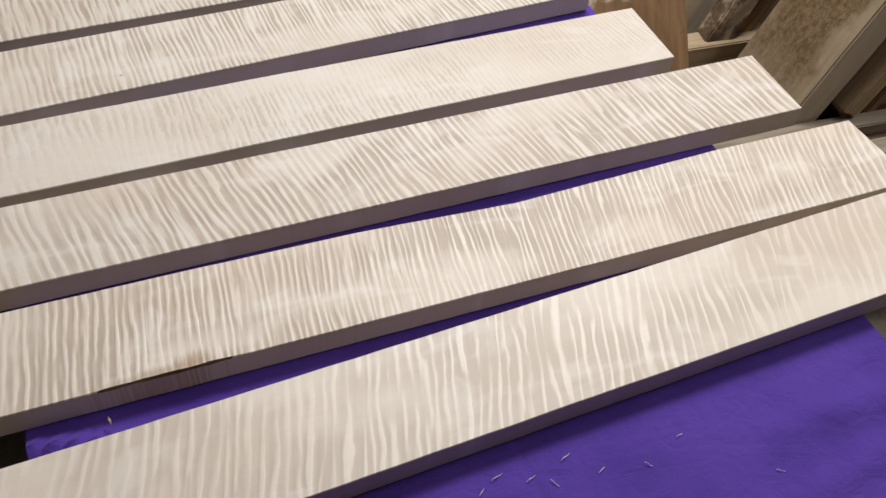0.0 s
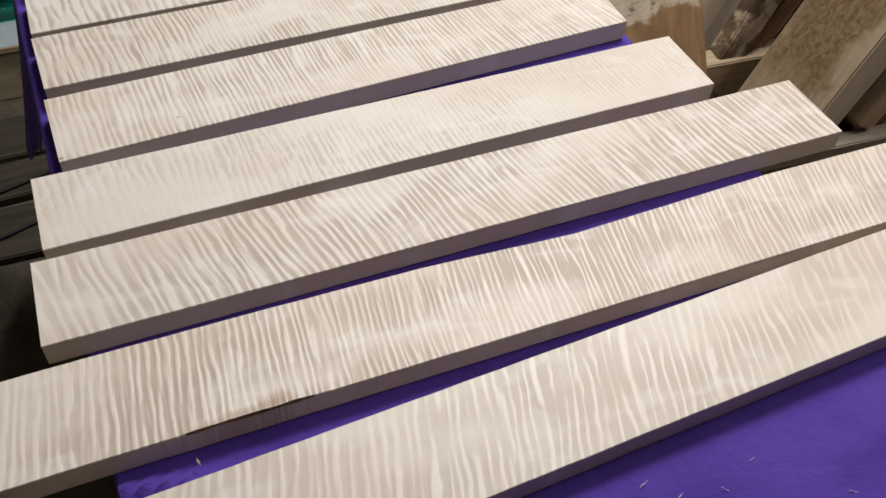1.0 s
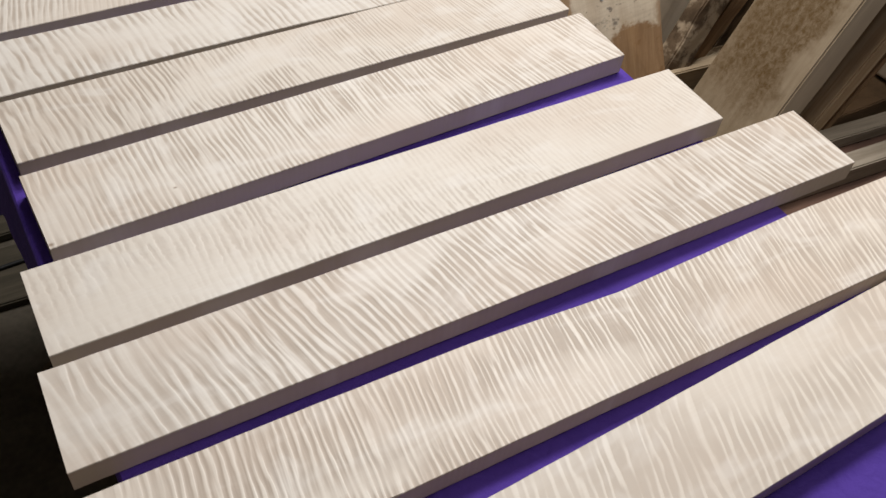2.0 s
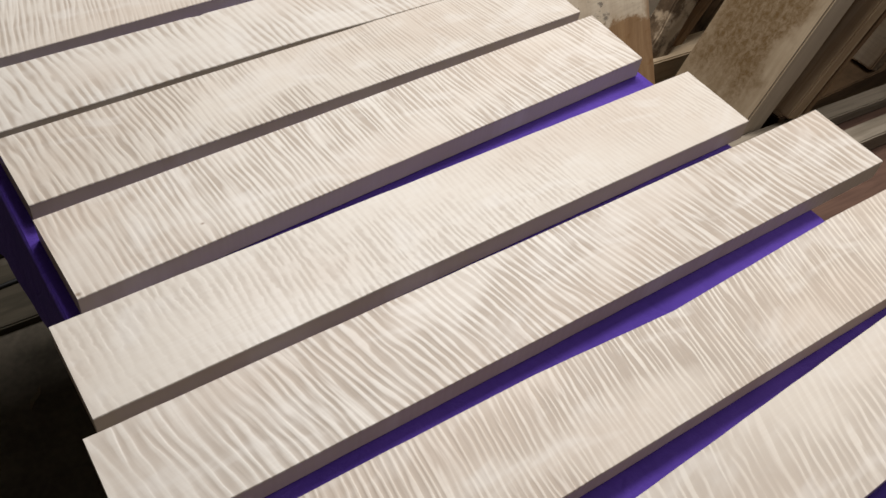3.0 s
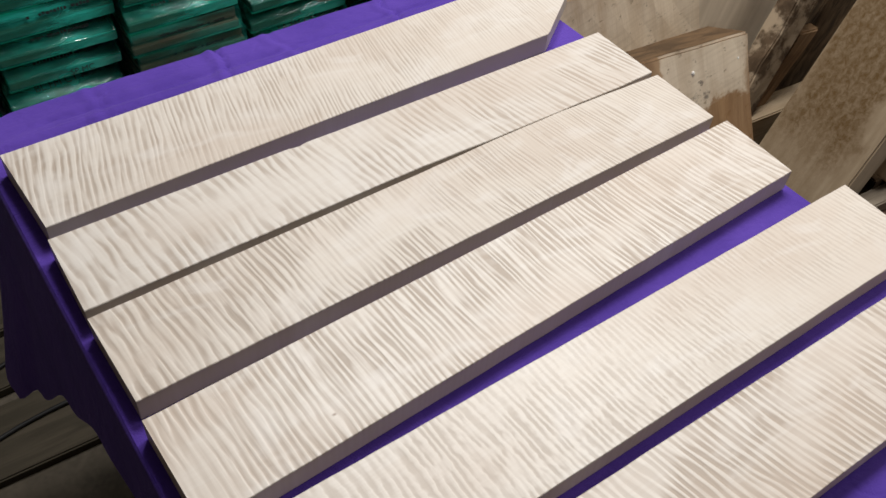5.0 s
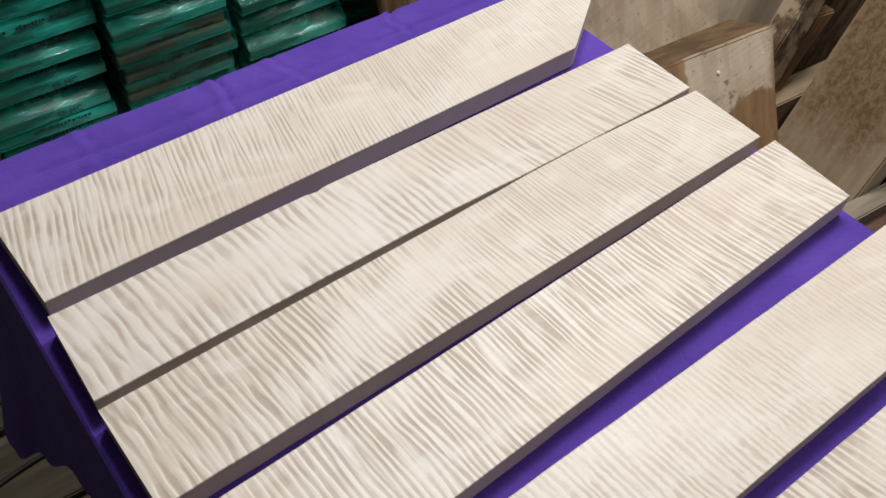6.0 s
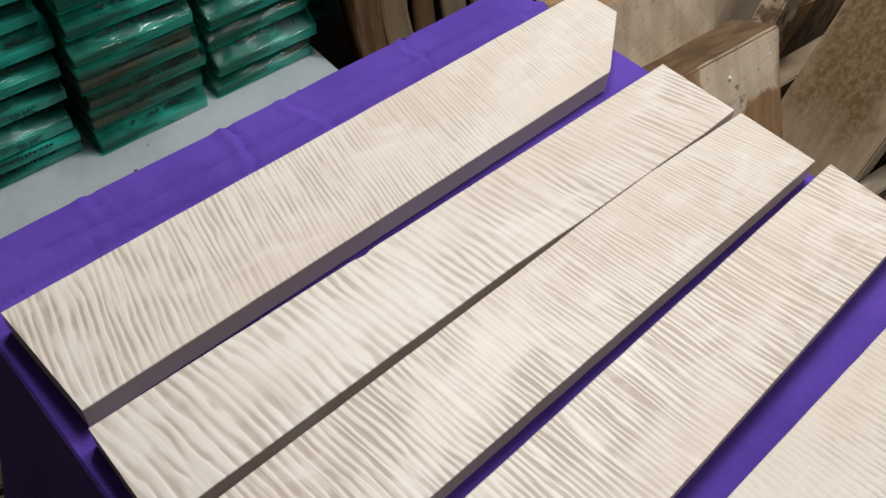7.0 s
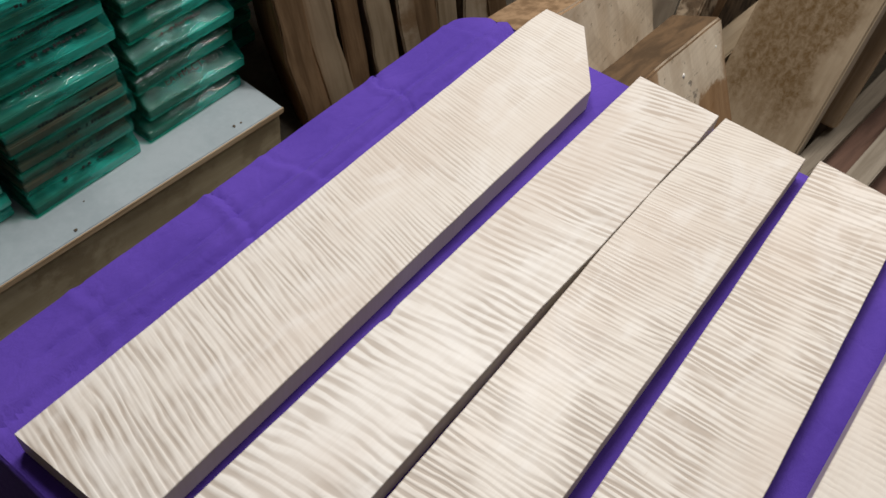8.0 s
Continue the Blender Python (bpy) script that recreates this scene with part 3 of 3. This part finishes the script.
# ---- wrapped billets on the low platform ----
def build_platform():
    t = thing("low_platform", pose(0.2, 1.1515, 0, 0, 0, -2.1), "low platform with a grey laminate top and raw wooden front", "platform")
    part("top_sheet", block(1.41, 1.0, 0.014, 0.0015, (0.0, 0.5, 0.143)), [LAMINATE], t, "light grey laminate top sheet")
    part("top_edge", block(1.412, 0.003, 0.0135, 0.0008, (0.0, -0.0018, 0.1428)), [TAN], t, "raw pale brown sheet edge")
    part("front_beam", block(1.405, 0.04, 0.1345, 0.003, (0.0, 0.026, 0.0675), 6, 0.0012, 2), [OLIVE], t, "worn dusty wooden front beam")
    part("side_beam", block(0.04, 0.94, 0.1345, 0.003, (0.68, 0.52, 0.0675)), [RAW], t)
    part("side_beam", block(0.04, 0.94, 0.1345, 0.003, (-0.68, 0.52, 0.0675)), [RAW], t)


build_platform()


def text_bm(body, size):
    cu = bpy.data.curves.new("ink", "FONT")
    cu.body, cu.size, cu.align_x, cu.align_y, cu.extrude = body, size, "CENTER", "CENTER", 0.00025
    ob = bpy.data.objects.new("ink", cu)
    me = bpy.data.meshes.new_from_object(ob)
    bm = bmesh.new()
    bm.from_mesh(me)
    bpy.data.objects.remove(ob)
    bpy.data.curves.remove(cu)
    bpy.data.meshes.remove(me)
    return bm


def scrawl_bm(rng, width, height):
    """Illegible writing as plain bars."""
    bm = bmesh.new()
    x = -width / 2
    while x < width / 2:
        w = rng.uniform(0.003, 0.007)
        if rng.random() > 0.2:
            g = bmesh.ops.create_cube(bm, size=1.0)["verts"]
            bmesh.ops.scale(bm, vec=(w, height * rng.uniform(0.45, 0.65), 0.0005), verts=g)
            bmesh.ops.translate(bm, vec=(x + w / 2, rng.uniform(-0.1, 0.1) * height, 0), verts=g)
        x += w + 0.0018
    return bm


def prism(profile, width):
    """A bar of the given y, z profile, width along x."""
    bm = bmesh.new()
    ends = [[bm.verts.new((sx * width / 2, y, z)) for y, z in profile] for sx in (-1, 1)]
    n = len(profile)
    for i in range(n):
        j = (i + 1) % n
        bm.faces.new((ends[0][i], ends[0][j], ends[1][j], ends[1][i]))
    bm.faces.new(ends[0])
    bm.faces.new(ends[1])
    return bm


def build_package(m, w, h, depth, setback, rng, writing, sub="", bare=False):
    """Two sawn billets, one on the other, wrapped in green film that slopes from the upper one to the lower."""
    t = thing("wrapped_billets", m, "pair of sawn wood billets wrapped in green stretch film, stacked", "wood package", "wrapped billets")
    lo = h * 0.42
    part("lower_billet", block(w - 0.006, depth - 0.01, lo - 0.004, 0.002, (0, depth / 2, lo / 2)), BILLET, t)
    part("upper_billet", block(w - 0.014, depth - 0.01 - setback, h - lo - 0.004, 0.002, (0, depth / 2 + setback / 2, lo + (h - lo) / 2)), BILLET, t)
    e = 0.002
    bm = prism([(0, 0.001), (-0.001, lo), (setback - 0.003, h - e), (setback + 0.02, h - 0.0004), (depth, h - 0.0004), (depth, 0.001)], w)
    edges = [ed for ed in bm.edges]
    bmesh.ops.bevel(bm, geom=edges, offset=0.0014, segments=2, affect="EDGES")
    long = [ed for ed in bm.edges if ed.calc_length() > 0.03]
    bmesh.ops.subdivide_edges(bm, edges=long, cuts=5, use_grid_fill=True)
    off = Vector((rng.uniform(0, 50), rng.uniform(0, 50), 0))
    for v in bm.verts:
        v.co += noise.noise_vector(off + Vector((v.co.x * 30, v.co.y * 30, v.co.z * 60))) * 0.0010
        v.co.z = min(max(v.co.z, 0.0004), h - 0.0002)
    part("film", bm, FILM_THIN if bare else FILM, t, "glossy green stretch film", smooth=True)
    slope = math.degrees(math.atan2(h - lo, setback + 0.001))
    mid = Vector((0, (setback - 0.003) / 2 - 0.0045 * math.sin(radians(slope)), lo + (h - lo) * 0.5 + 0.0045 * math.cos(radians(slope))))
    face = Matrix.Translation(mid) @ pose(0, 0, 0, slope, 0, 0) @ pose(0, 0, 0.0012)
    if writing:
        part("marking", text_bm(writing, min(0.021, (h - lo) * 0.65)), INK, t, "handwritten black marker lettering", face @ pose(0.01, 0.002, 0, 0, 0, rng.uniform(-2, 2)))["kind"] = "stuff"
    else:
        part("marking", scrawl_bm(rng, w * rng.uniform(0.42, 0.6), 0.009), INK, t, "black marker lettering", face @ pose(0.01, 0, 0))["kind"] = "stuff"
    if sub:
        part("marking", text_bm(sub, 0.018), INK, t, "handwritten black marker lettering", Matrix.Translation((0.03, -0.0046, lo * 0.5)) @ pose(0, 0, 0, 90, 0, 0))["kind"] = "stuff"
    return t


def build_stack(x, y, w, heights, setbacks, writings, subs, bares, seed, depth=0.46, base=0.1505):
    rng = random.Random(seed)
    z = base
    for i, h in enumerate(heights):
        dx, dy = rng.uniform(-0.008, 0.008), rng.uniform(-0.008, 0.008)
        if i == 0:
            dx = dy = 0
        build_package(pose(x + dx, y + dy, z, 0, 0, rng.uniform(-1.2, 1.2)), w + rng.uniform(-0.006, 0.004), h, depth, setbacks[i % len(setbacks)], rng,
                      writings.get(i, ""), subs.get(i, ""), i in bares)
        z += h + 0.0006


build_stack(0.265, 1.262, 0.228, (0.034, 0.026, 0.062, 0.058, 0.055, 0.055, 0.056, 0.054, 0.055), (0.012, 0.008, 0.045, 0.03, 0.03),
            {2: "BL FM CT #001"}, {2: "SP MC", 3: "SP MC"}, (), 11)
build_stack(0.513, 1.226, 0.236, (0.056, 0.046, 0.046, 0.052, 0.058, 0.055, 0.054, 0.054), (0.022, 0.004, 0.004, 0.005, 0.034),
            {1: "BL QM-CT-#003"}, {}, (1, 2, 3), 12)
build_stack(0.774, 1.231, 0.236, (0.054, 0.060, 0.055, 0.056, 0.055, 0.055, 0.054, 0.055), (0.04, 0.042, 0.036),
            {1: "EA-FM-CT-#011"}, {}, (), 13)
build_stack(0.015, 1.262, 0.232, (0.056, 0.055, 0.055, 0.056, 0.056, 0.056), (0.03, 0.04, 0.02), {}, {}, (), 14)
build_stack(-0.235, 1.255, 0.232, (0.056, 0.055, 0.055, 0.056), (0.03, 0.04, 0.02), {}, {}, (), 15)

build_stack(1.045, 1.47, 0.21, (0.056, 0.055, 0.055, 0.056, 0.055, 0.055, 0.055), (0.03, 0.02, 0.036), {}, {}, (), 16, depth=0.3, base=0.0008)

# two loose offcuts beside the last stack
for mx, my, mz, a in ((0.893, 1.30, 0.1505, 8), (0.895, 1.375, 0.1505, -4)):
    solo("offcut", block(0.034, 0.07, 0.026, 0.002, (0, 0, 0.013)), PALE, pose(mx, my, mz, 0, 0, a), "small pale wooden offcut on the grey platform", "offcut", "offcuts on the platform")


# ---- planks standing on end behind the table ----
def standing_plank(x, y, thick, width, height, lean, turn, mat, side_mat, label, seed):
    """A rough plank on end, with waney bark-coloured sides."""
    bm = block(height, thick, width, 0.004, (height / 2, 0, width / 2), 12, 0.003, seed)
    for v in bm.verts:
        v.co.y += 0.010 * noise.noise(Vector((v.co.x * 7, seed * 3.1, v.co.z * 2))) + 0.004 * noise.noise(Vector((v.co.x * 30, seed, 2)))
    bm.normal_update()
    for f in bm.faces:
        if abs(f.normal.y) > 0.6:
            f.material_index = 1
    up = Vector((math.sin(radians(lean[0])), math.sin(radians(lean[1])), 1)).normalized()
    side = Vector((math.cos(radians(turn)), math.sin(radians(turn)), 0))
    return solo("standing_plank", bm, [mat, side_mat], frame_from((x, y, 0.004), up, side), label, "plank", "planks standing on end", smooth=True)


rngp = random.Random(5)
xs = 0.975
for i in range(9):
    th = (0.058, 0.060, 0.046, 0.056, 0.042, 0.058, 0.05, 0.06, 0.05)[i]
    mt = (BROWN, GREYWOOD, BROWN, GREYWOOD, PALE, BROWN, GREYWOOD, PALE, BROWN)[i]
    lb = {GREYWOOD: "rough grey-brown plank standing on end", BROWN: "rough dark brown plank standing on end", PALE: "pale sawn plank standing on end"}[mt]
    standing_plank(xs + th / 2, 1.10 - 0.01 * i + rngp.uniform(-0.02, 0.02), th, 0.26, 0.95 + rngp.uniform(-0.1, 0.1), (-8 + rngp.uniform(-1, 1), 7), -31 + rngp.uniform(-4, 4), mt, (ORANGE, BROWN, BARKY, PALE, BARKY, PALE, BROWN, BARKY, BROWN)[i], lb, i)
    xs += th + 0.014


# ---- slabs leaning beside the table ----
def slab(corner, across, down, wide, long, thick, mat, label, seed, rough=0.002, ends=None, edge=None):
    """A slab whose face holds the upper right corner and the two directions, not always square; ends and edge take other materials."""
    ax, ay = Vector(down).normalized(), Vector(across).normalized()
    az = ax.cross(ay).normalized()
    flip = az.dot(Vector((-1, -1, 0.8))) < 0
    bm = block(long, wide, thick, 0.004, (long / 2, wide / 2, (thick if flip else -thick) / 2), 8, rough, seed)
    for f in bm.faces:
        c = f.calc_center_median()
        nrm = f.normal
        if abs(nrm.x) > 0.7 and (c.x < 0.02 or c.x > long - 0.02):
            f.material_index = 1
        elif abs(nrm.y) > 0.7:
            f.material_index = 2
    m = frame_from(corner, ax, ay)
    square = m.to_3x3().transposed()
    lay = square @ ay
    for v in bm.verts:
        v.co = Vector((v.co.x, 0, v.co.z)) + lay * v.co.y
    return solo("leaning_slab", bm, [mat, ends or mat, edge or mat], m, label, "wood slab", "slabs leaning beside the table")


stained = slab((1.184, 0.416, 0.589), (-0.995, -0.004, 0.097), (0.09, -0.395, -0.914), 0.36, 0.625, 0.084, PALE_STAINED,
     "thick pale sawn slab with brown stains, leaning back", 21, 0.003, ends=DARKBROWN)
for name, px, py, r, mt, lb in (("paint_spot", 0.017, 0.144, 0.0042, WHITE_PAINT, "dried drop of white paint"), ("paint_spot", 0.036, 0.03, 0.0028, WHITE_PAINT, "dried drop of white paint")):
    bm = bmesh.new()
    bmesh.ops.create_icosphere(bm, subdivisions=2, radius=r)
    for v in bm.verts:
        v.co += noise.noise_vector(v.co * 400) * r * 0.3
        v.co.z *= 0.4
    part(name, bm, mt, stained, lb, pose(px, py, 0.0005), smooth=True)
slab((1.213, 0.571, 0.615), (-0.985, -0.02, 0.12), (0.20, -0.245, -0.935), 0.46, 0.63, 0.085, PALE_CLEAN,
     "wide pale sawn slab leaning behind the stained one", 22, 0.003, ends=BROWN)
slab((1.775, 0.247, 0.93), (0.0, 1.0, 0.0), (-0.404, 0.003, -1.0), 0.212, 0.955, 0.088, SPALT,
     "long spalted slab with a brown mottled face, leaning", 23, 0.0015, ends=PALEGREY, edge=PALEGREY)
slab((1.905, 0.205, 0.87), (0.0, 1.0, 0.0), (-0.457, 0.02, -1.0), 0.24, 0.742, 0.046, TAN,
     "rough tan plank leaning behind the spalted slab", 24, 0.0015, ends=PALEGREY, edge=TAN)
slab((1.985, 0.215, 0.86), (0.0, 1.0, 0.0), (-0.457, 0.02, -1.0), 0.22, 0.76, 0.03, BROWN,
     "thin brown plank leaning in the row of slabs", 25, 0.0015)
slab((2.195, 0.262, 0.70), (0.0, 1.0, 0.0), (-0.40, 0.0, -1.0), 0.16, 0.575, 0.05, PALE_CLEAN,
     "whitish slab with a dark bark edge, leaning", 28, 0.004, edge=MOTTLED)
slab((1.86, 0.70, 0.80), (-1.0, 0.06, 0.0), (-0.42, -0.12, -0.90), 0.36, 0.84, 0.05, PALEGREY,
     "smooth pale grey-brown slab leaning at the back", 26, 0.003)
slab((1.745, 0.575, 0.62), (-1.0, 0.1, 0.0), (-0.47, -0.10, -0.88), 0.075, 0.62, 0.05, MOTTLED,
     "bark-mottled plank with pale patches, leaning", 29, 0.004)
slab((2.264, 0.588, 0.50), (-1.0, 0.06, 0.0), (-0.47, -0.06, -0.88), 0.42, 0.54, 0.04, BARKY,
     "wide dark brown bark-covered plank leaning low between the slabs", 27, 0.002)
slab((1.68, 0.545, 0.36), (-1.0, 0.1, 0.0), (-0.5, -0.03, -0.86), 0.06, 0.24, 0.03, BROWN,
     "short brown offcut leaning beside the batten", 30, 0.003)

# ---- low timbers on the floor ----
def timber(sx, sy, sz, m, mat, label, seed):
    return solo("floor_timber", block(sx, sy, sz, 0.003, (0, 0, sz / 2), 4, 0.0012, seed), mat, m, label, "timber", "timbers on the floor")


timber(0.95, 0.06, 0.19, pose(1.70, 0.53, 0, 0, 0, -4), GREYWOOD, "pale grey squared timber lying on the floor", 31)
timber(1.3, 0.36, 0.135, pose(1.78, 0.028, 0, 0, 0, -4.6), RUST, "thick reddish brown board low beside the table", 34)
timber(1.25, 0.042, 0.035, pose(1.78, 0.372 - 0.083 * 1.78 - 0.021, 0.1362, 0, 0, -4.7), DIMWOOD, "grey batten lying on the reddish board", 32)
timber(1.25, 0.048, 0.050, pose(1.78, 0.253 - 0.068 * 1.78 - 0.024, 0.1362, 0, 0, -3.9), DIMWOOD, "pale yellowish batten lying on the reddish board", 33)
timber(0.72, 0.16, 0.158, pose(1.99, 0.335, 0, 0, 0, 0), DARKBROWN, "dark squared timber under the leaning planks", 38)
timber(1.0, 0.148, 0.02, pose(-0.30, 0.714, 0, 0, 0, -2), FLOORWOOD, "flat dark brown board lying on the dark floor", 35)
timber(1.0, 0.115, 0.022, pose(-0.28, 0.862, 0, 0, 0, 1), FLOORWOOD, "flat dark brown board lying on the dark floor", 36)
timber(1.0, 0.14, 0.02, pose(-0.30, 1.01, 0, 0, 0, 0), FLOORWOOD, "flat dark brown board lying on the dark floor", 37)


def cable(points, r, label):
    """A round cable through the points."""
    cu = bpy.data.curves.new("cable", "CURVE")
    cu.dimensions, cu.bevel_depth, cu.bevel_resolution, cu.resolution_u = "3D", r, 2, 8
    sp = cu.splines.new("BEZIER")
    sp.bezier_points.add(len(points) - 1)
    for bp, p in zip(sp.bezier_points, points):
        bp.co = p
        bp.handle_left_type = bp.handle_right_type = "AUTO"
    tmp = bpy.data.objects.new("cable", cu)
    me = bpy.data.meshes.new_from_object(tmp)
    bpy.data.objects.remove(tmp)
    me.materials.clear()
    me.materials.append(RUBBER)
    ob = new("cable", me)
    tagged(ob, label, "cable", "cables on the floor")


cable(((-0.62, 0.70, 0.0265), (-0.30, 0.79, 0.0265), (-0.157, 0.826, 0.0265), (-0.056, 0.855, 0.0265), (0.12, 0.90, 0.0265)), 0.004, "thin black cable lying across the floor boards")
cable(((-0.62, 0.655, 0.0245), (-0.32, 0.675, 0.0245), (-0.172, 0.69, 0.0245), (-0.10, 0.712, 0.0245), (0.10, 0.725, 0.0245)), 0.004, "thin black cable lying across the floor boards")


def chip(m, s, label, category, mat, slim=0.25, thick=0.0008):
    bm = bmesh.new()
    ring = [bm.verts.new((s * (k / 6 - 0.5) * 2, s * slim * math.sin(math.pi * k / 6), 0.001 + 0.2 * s * math.sin(k))) for k in range(7)]
    back = [bm.verts.new((v.co.x, -v.co.y * 0.8, v.co.z + 0.1 * s)) for v in ring]
    for a, b, c, d in zip(ring, ring[1:], back[1:], back):
        bm.faces.new((a, b, c, d))
    bmesh.ops.remove_doubles(bm, verts=bm.verts, dist=0.00005)
    ob = solo("wood_chip", bm, mat, m, label, category, "wood chips")
    sol = ob.modifiers.new("thickness", "SOLIDIFY")
    sol.thickness = thick


chip(pose(-0.018, 0.47, 0.003, 0, 0, 55), 0.026, "thin grey wood shaving on the dark floor", "wood chip", DARKGREY)
chip(pose(0.085, -0.372, CLOTH_TOP + 0.0105, 0, 0, 100), 0.004, "tiny white wood splinter on the violet cloth", "wood chip", PALE)


def crumb(x, y, z, r, mat, label):
    bm = bmesh.new()
    bmesh.ops.create_icosphere(bm, subdivisions=1, radius=r)
    for v in bm.verts:
        v.co += noise.noise_vector(v.co * 300 + Vector((x * 50, y, 0))) * r * 0.5
        v.co.z *= 0.6
    solo("crumb", bm, mat, pose(x, y, z + r * 0.5), label, "crumb", "crumbs")


for x, y, r in ((0.424, 1.156, 0.0035), (0.477, 1.202, 0.0018), (0.797, 1.152, 0.0032), (0.814, 1.150, 0.0022)):
    crumb(x, y, 0.1502, r, DARKGREY, "small dark crumb of dirt on the grey platform")


# pale threads of lint and tiny splinters on the bare end of the cloth
for x, y, a, r in ((0.431, -0.526, 20, 0.0032), (0.369, -0.523, 15, 0.0036), (0.412, -0.544, -60, 0.0028), (0.455, -0.547, 25, 0.0026), (0.395, -0.534, 18, 0.0030),
                   (0.352, -0.531, 40, 0.0024), (0.495, -0.556, -50, 0.0022), (0.535, -0.541, 10, 0.0020), (0.600, -0.600, -30, 0.0024)):
    chip(pose(x, y, CLOTH_TOP + 0.0006, 0, 0, a), r * 1.7, "tiny pale thread of lint on the violet cloth", "lint", WHITE_PAINT, 0.05, 0.0003)
